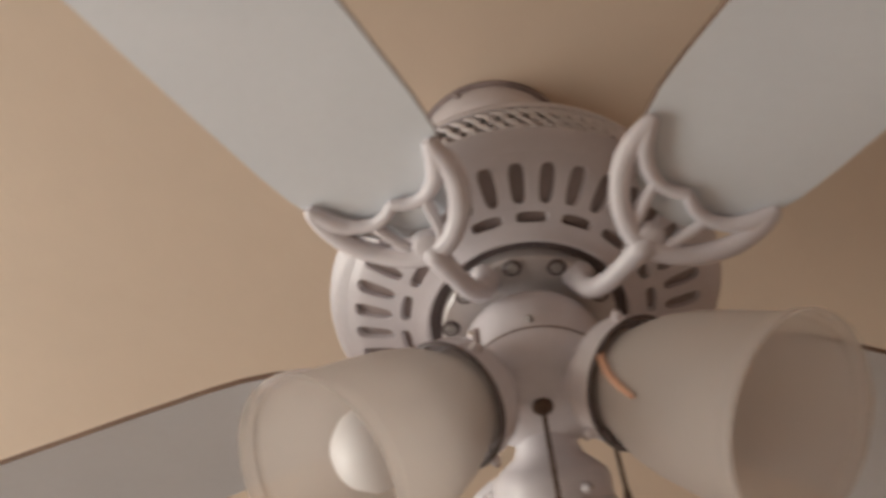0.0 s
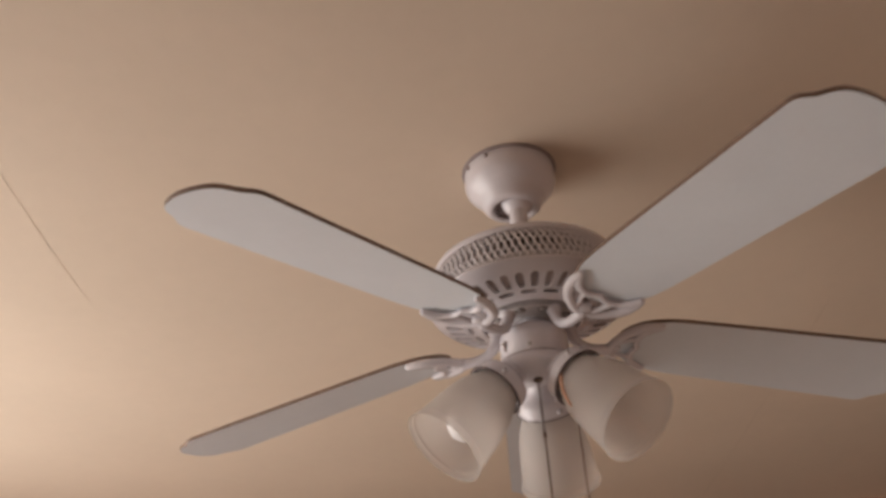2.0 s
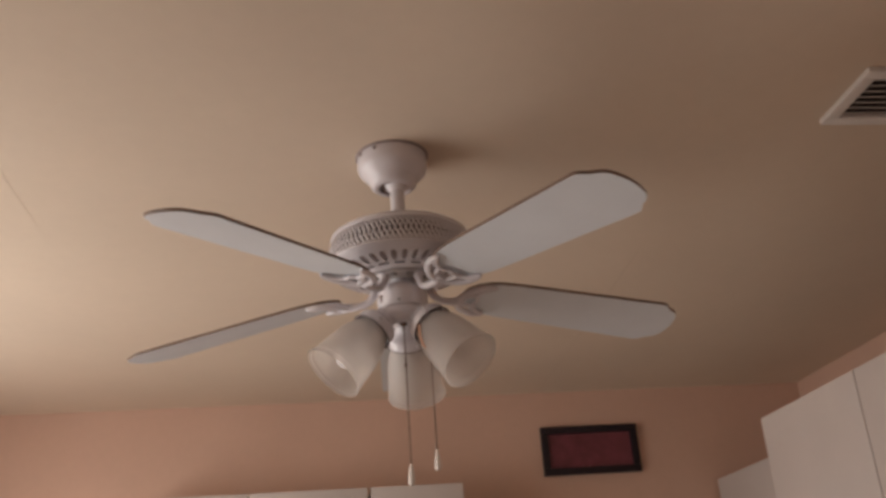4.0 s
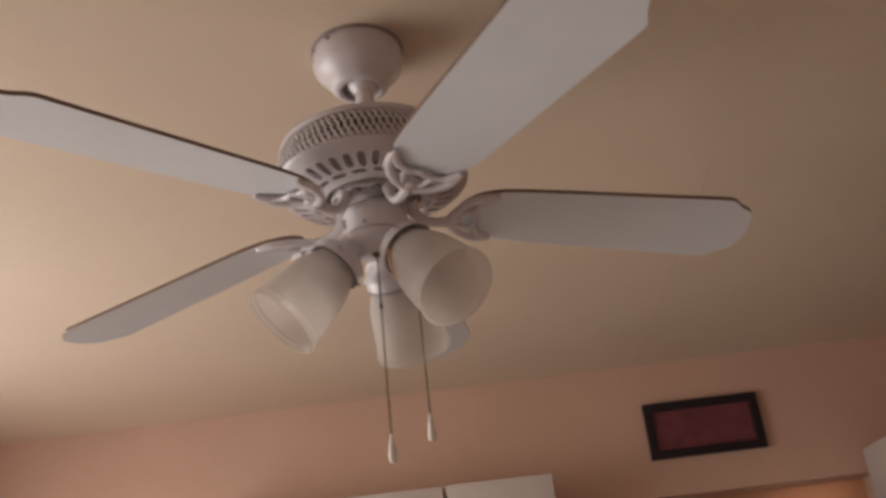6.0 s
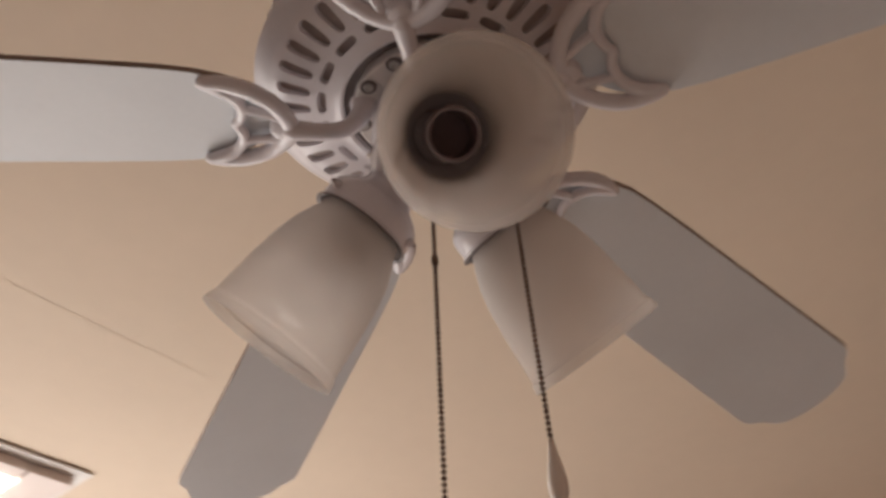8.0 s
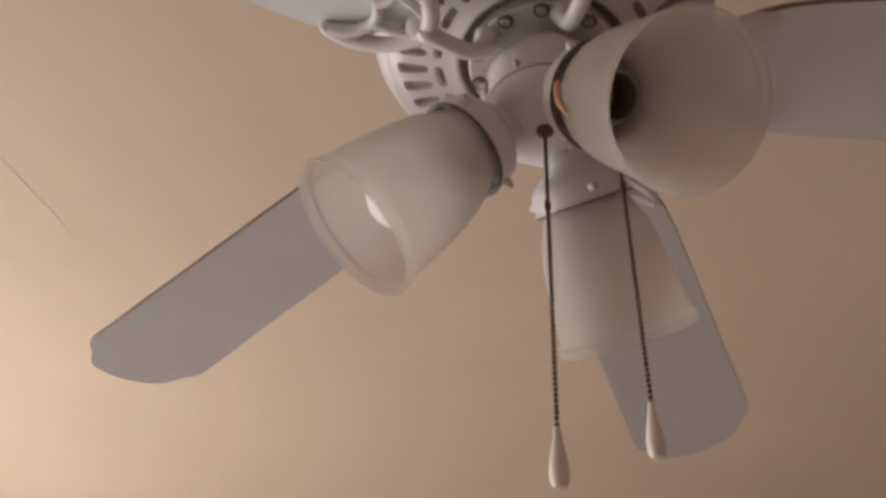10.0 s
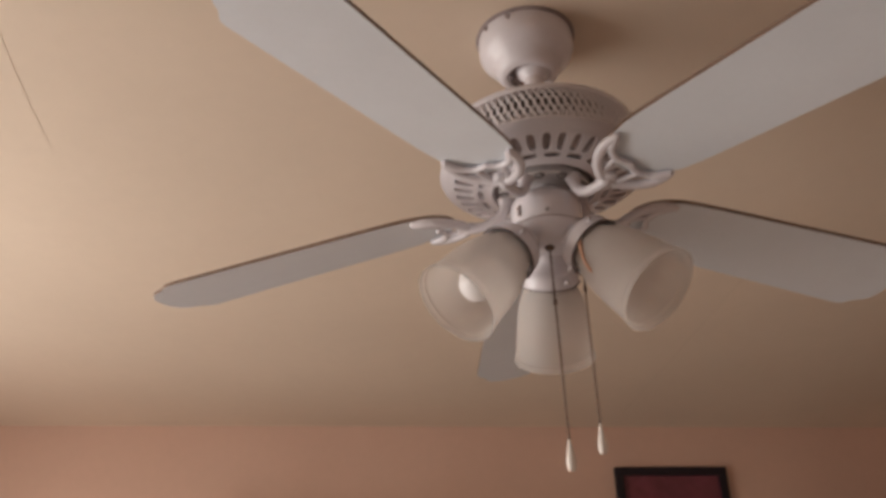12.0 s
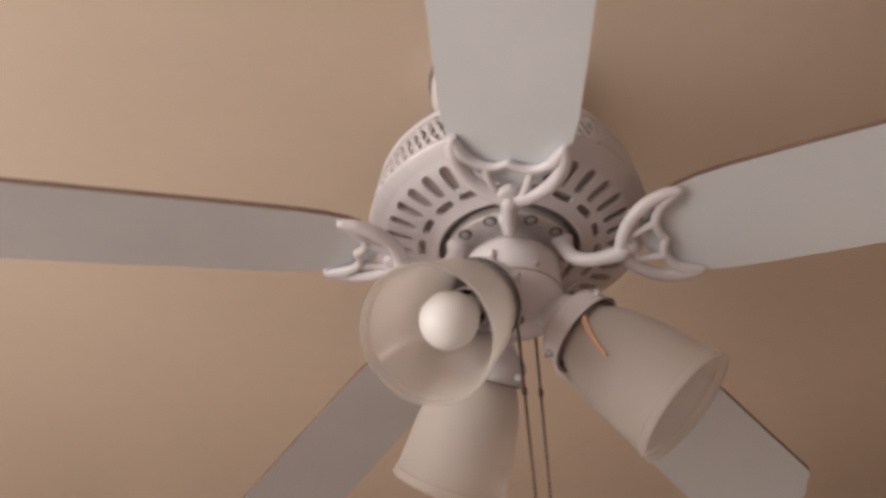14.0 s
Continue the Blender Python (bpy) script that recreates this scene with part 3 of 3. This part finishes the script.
part("chain_outlet", tube(bmesh.new(), [FZ @ (d * 0.050 + Vector((0, 0, -0.022))), FZ @ (d * 0.0655 + Vector((0, 0, -0.023)))], (0.0048, 0.0040), 12), BRASS, switch, "brass chain outlet on the switch housing")


# ------------------------------------------------------------------ things on the ceiling
# long wrap-around ceiling light near the window
LU, LV0, LV1 = -1.356, -0.75, 0.47
lum = empty("ceiling_light", ROOM @ pose(LU - 0.17, 0, CEIL), "long surface-mounted ceiling light with glowing diffuser", "ceiling light")
part("light_pan", boxed(-0.164, 0.164, LV0 + 0.007, LV1 - 0.007, -0.0025, -0.0005, bevel=0.0005), DARK, lum, "dark shadow gap of the light's back plate")
part("light_body", boxed(-0.168, 0.168, LV0 + 0.003, LV1 - 0.003, -0.0075, -0.0027, bevel=0.001), TRIM, lum, "cream metal body")
for q in (LV0 + 0.028, LV1 - 0.128):
    part("end_cap", boxed(-0.140, 0.140, q, q + 0.10, -0.030, -0.0078, bevel=0.005), PANEL, lum, "pinkish white end cap")
for q in (-0.140, 0.090):
    part("side_panel", boxed(q, q + 0.05, LV0 + 0.131, LV1 - 0.131, -0.030, -0.0078, bevel=0.004), PANEL, lum, "pinkish white side panel")
bm = bmesh.new()
box(bm, -0.087, 0.087, LV0 + 0.131, LV1 - 0.131, -0.034, -0.0078, bevel=0.008)
part("diffuser", bm, TUBE_GLOW, lum, "glowing ribbed diffuser")

# white air register on the ceiling
reg = empty("ceiling_register", ROOM @ pose(0.975, -0.18, CEIL), "white metal air register on the ceiling", "air vent")
bm = bmesh.new()
for a in ((0, 0.32, 0, 0.03), (0, 0.32, -0.19, -0.16), (0, 0.03, -0.16, 0), (0.29, 0.32, -0.16, 0)):
    box(bm, a[0], a[1], a[2], a[3], -0.014, 0.0, bevel=0.003)
part("register_frame", bm, TRIM, reg)
for k in range(7):
    y = -0.15 + k * 0.0225
    s = part("register_slat", boxed(0.03, 0.29, -0.009, 0.009, -0.001, 0.001), TRIM, reg, smooth=False)
    s.matrix_basis = pose(0, y, -0.008, 35, 0, 0)
part("register_back", boxed(0.03, 0.29, -0.16, 0.0, -0.0025, -0.0005), GAP, reg, smooth=False)


def ceiling_mark(name, pts, width, mat, label):
    """A thin line that lies on the ceiling: a crack or a taped seam."""
    bm = bmesh.new()
    ps = spline([(u, v, CEIL - 0.0006) for u, v in pts], 6)
    for i, p in enumerate(ps):
        ps[i] = p + Vector((random.uniform(-1, 1) * width * 0.6, random.uniform(-1, 1) * width * 0.6, 0))
    tube(bm, ps, [width * random.uniform(0.3, 1.0) for _ in range(12)] + [width * 0.2], 5, 0.3)
    ob = part(name, bm, mat)
    ob.matrix_world = ROOM
    return tagged(ob, label, "ceiling crack", kind="structure")


CRACKM = material("ceiling_crack", (0.67, 0.555, 0.437), 0.8, vary=0.1, scale=20)
ceiling_mark("trim_crack", ((-0.88, -0.9), (-0.88, -0.54), (-0.89, -0.15), (-0.90, 0.19), (-0.90, 0.42)), 0.0008, CRACKM, "fine hairline crack in the ceiling plaster")
SEAMM = material("ceiling_seam", (0.60, 0.485, 0.38), 0.8, vary=0.1, scale=20)
ceiling_mark("trim_seam", ((0.775, 0.6), (0.782, 0.84), (0.792, 1.3), (0.805, 1.8), (0.81, 2.3)), 0.0010, SEAMM, "faint plaster seam across the ceiling")


def plaster_joint(v, u0, u1):
    """A taped joint: a low, wide, soft ridge across the ceiling."""
    bm = bmesh.new()
    rows = []
    n = 40
    for i in range(n + 1):
        f = i / n
        u = u0 + (u1 - u0) * f
        amp = 0.0016 * math.sin(math.pi * min(1, f * 4 + 0.3) / 2) * (1 - f) ** 0.5
        wob = 0.006 * noise.noise((u * 3, v, 0))
        rows.append([bm.verts.new((u, v + wob + w * 0.05, CEIL + 0.0003 - (amp + 0.0003) * (0.5 + 0.5 * math.cos(math.pi * w)))) for w in (-1, -0.6, -0.3, 0, 0.3, 0.6, 1)])
    for a, b in zip(rows, rows[1:]):
        for k in range(6):
            bm.faces.new((a[k], a[k + 1], b[k + 1], b[k]))
    ob = part("trim_joint", bm, CEILING)
    ob.matrix_world = ROOM
    return tagged(ob, "soft ridge of a taped plaster joint", "plaster joint", kind="structure")


plaster_joint(0.50, -1.33, 0.2)
plaster_joint(1.26, U0 + 0.02, 0.2)

# ------------------------------------------------------------------ cabinets, picture, lamp
def cabinet(m, width, depth, height, doors, label):
    """A wall cabinet: x along its front from 0 to width, y into the wall from its front, z from its foot."""
    cab = empty("wall_cabinet", m, label, "cabinet", "white wall cabinets")
    part("body", boxed(0, width, 0.021, depth, 0, height, bevel=0.002), CABINET, cab)
    dw = width / doors
    for k in range(doors):
        x0, x1 = k * dw + 0.002, (k + 1) * dw - 0.002
        bm = bmesh.new()
        box(bm, x0, x1, 0.0, 0.020, 0.003, height - 0.001, bevel=0.003)
        door = part("door", bm, CABINET, cab)
        hx = x1 - 0.035 if k % 2 == 0 else x0 + 0.035
        part("knob", lathe([(0.0, 0.024), (0.011, 0.021), (0.012, 0.014), (0.006, 0.008), (0.006, 0.0)], 16, m=Matrix.Translation((hx, 0, 0.08)) @ Matrix.Rotation(radians(90), 4, "X")), STEEL, door)
    return cab


CTOP = ZB + -0.10
CH = 0.72
for k, u0 in enumerate((-0.995, -0.505, -0.01)):
    cabinet(ROOM @ pose(u0, 2.03, CTOP - CH), 0.485 if k < 2 else 0.39, V1 - 2.03, CH, 1, "white painted wall cabinet with a single door, on the peach wall")
# deep cabinet and its shallow neighbour along the east wall
cabinet(ROOM @ pose(1.24, 1.0, CTOP - 0.62, 0, 0, -90), 1.20, U1 - 1.24 - 0.004, 0.62, 2, "deep white painted cabinet with two doors, standing proud of its neighbour")
cabinet(ROOM @ pose(1.62, V1 - 0.03, CTOP - CH, 0, 0, -90), V1 - 0.03 - 1.0 - 0.004, U1 - 1.62 - 0.004, CH, 2, "white painted wall cabinet with two doors, beside the deep cabinet")

# framed print
PU0, PU1, PZ0, PZ1 = (0.806, 1.270, -0.043, 0.182)
pic = empty("framed_picture", ROOM @ pose(0, V1, 0), "dark red print in a black lacquered frame, hanging on peach wall", "picture")
bm = bmesh.new()
FW = 0.034
for a in ((PU0, PU1, PZ1 - FW, PZ1), (PU0, PU1, PZ0, PZ0 + FW), (PU0, PU0 + FW, PZ0 + FW, PZ1 - FW), (PU1 - FW, PU1, PZ0 + FW, PZ1 - FW)):
    box(bm, a[0], a[1], -0.026, -0.001, ZB + a[2], ZB + a[3], bevel=0.004)
part("frame", bm, FRAME, pic)
part("print", boxed(PU0 + FW - 0.004, PU1 - FW + 0.004, -0.012, -0.002, ZB + PZ0 + FW - 0.004, ZB + PZ1 - FW + 0.004), PRINT, pic, "dark red print", smooth=False)

# lamp that lights the room beyond the doorway
wl = empty("wall_lamp", ROOM @ pose(1.86, V1 + 1.5, 1.70), "small lit wall lamp with a warm glass shade", "lamp")
part("back_plate", boxed(-0.05, 0.05, -0.02, -0.001, -0.06, 0.06, bevel=0.004), BRASS, wl)
part("lamp_arm", tube(bmesh.new(), [(0, -0.02, 0), (0, -0.07, 0.0), (0, -0.10, 0.02)], (0.008, 0.008), 10), BRASS, wl)
part("lamp_glass", lathe([(0.0, 0.0), (0.03, 0.005), (0.05, 0.04), (0.055, 0.08), (0.045, 0.11), (0.0, 0.12)], 24, m=Matrix.Translation((0, -0.11, 0.015))), LAMP_GLOW, wl)

# floor tiles
tile_parent = bpy.data.objects["floor"]
tile_bm = boxed(0, 0.396, 0, 0.396, 0.0, 0.006, bevel=0.0015)
tile_me = None
for i in range(10):
    for j in range(14):
        if tile_me is None:
            o = part("tile", tile_bm, FLOOR, tile_parent, smooth=False)
            tile_me = o.data
        else:
            o = new("tile", tile_me)
            o.parent = tile_parent
        o.matrix_basis = pose(U0 + 0.002 + i * 0.4, V0 + 0.002 + j * 0.4, 0.0005)
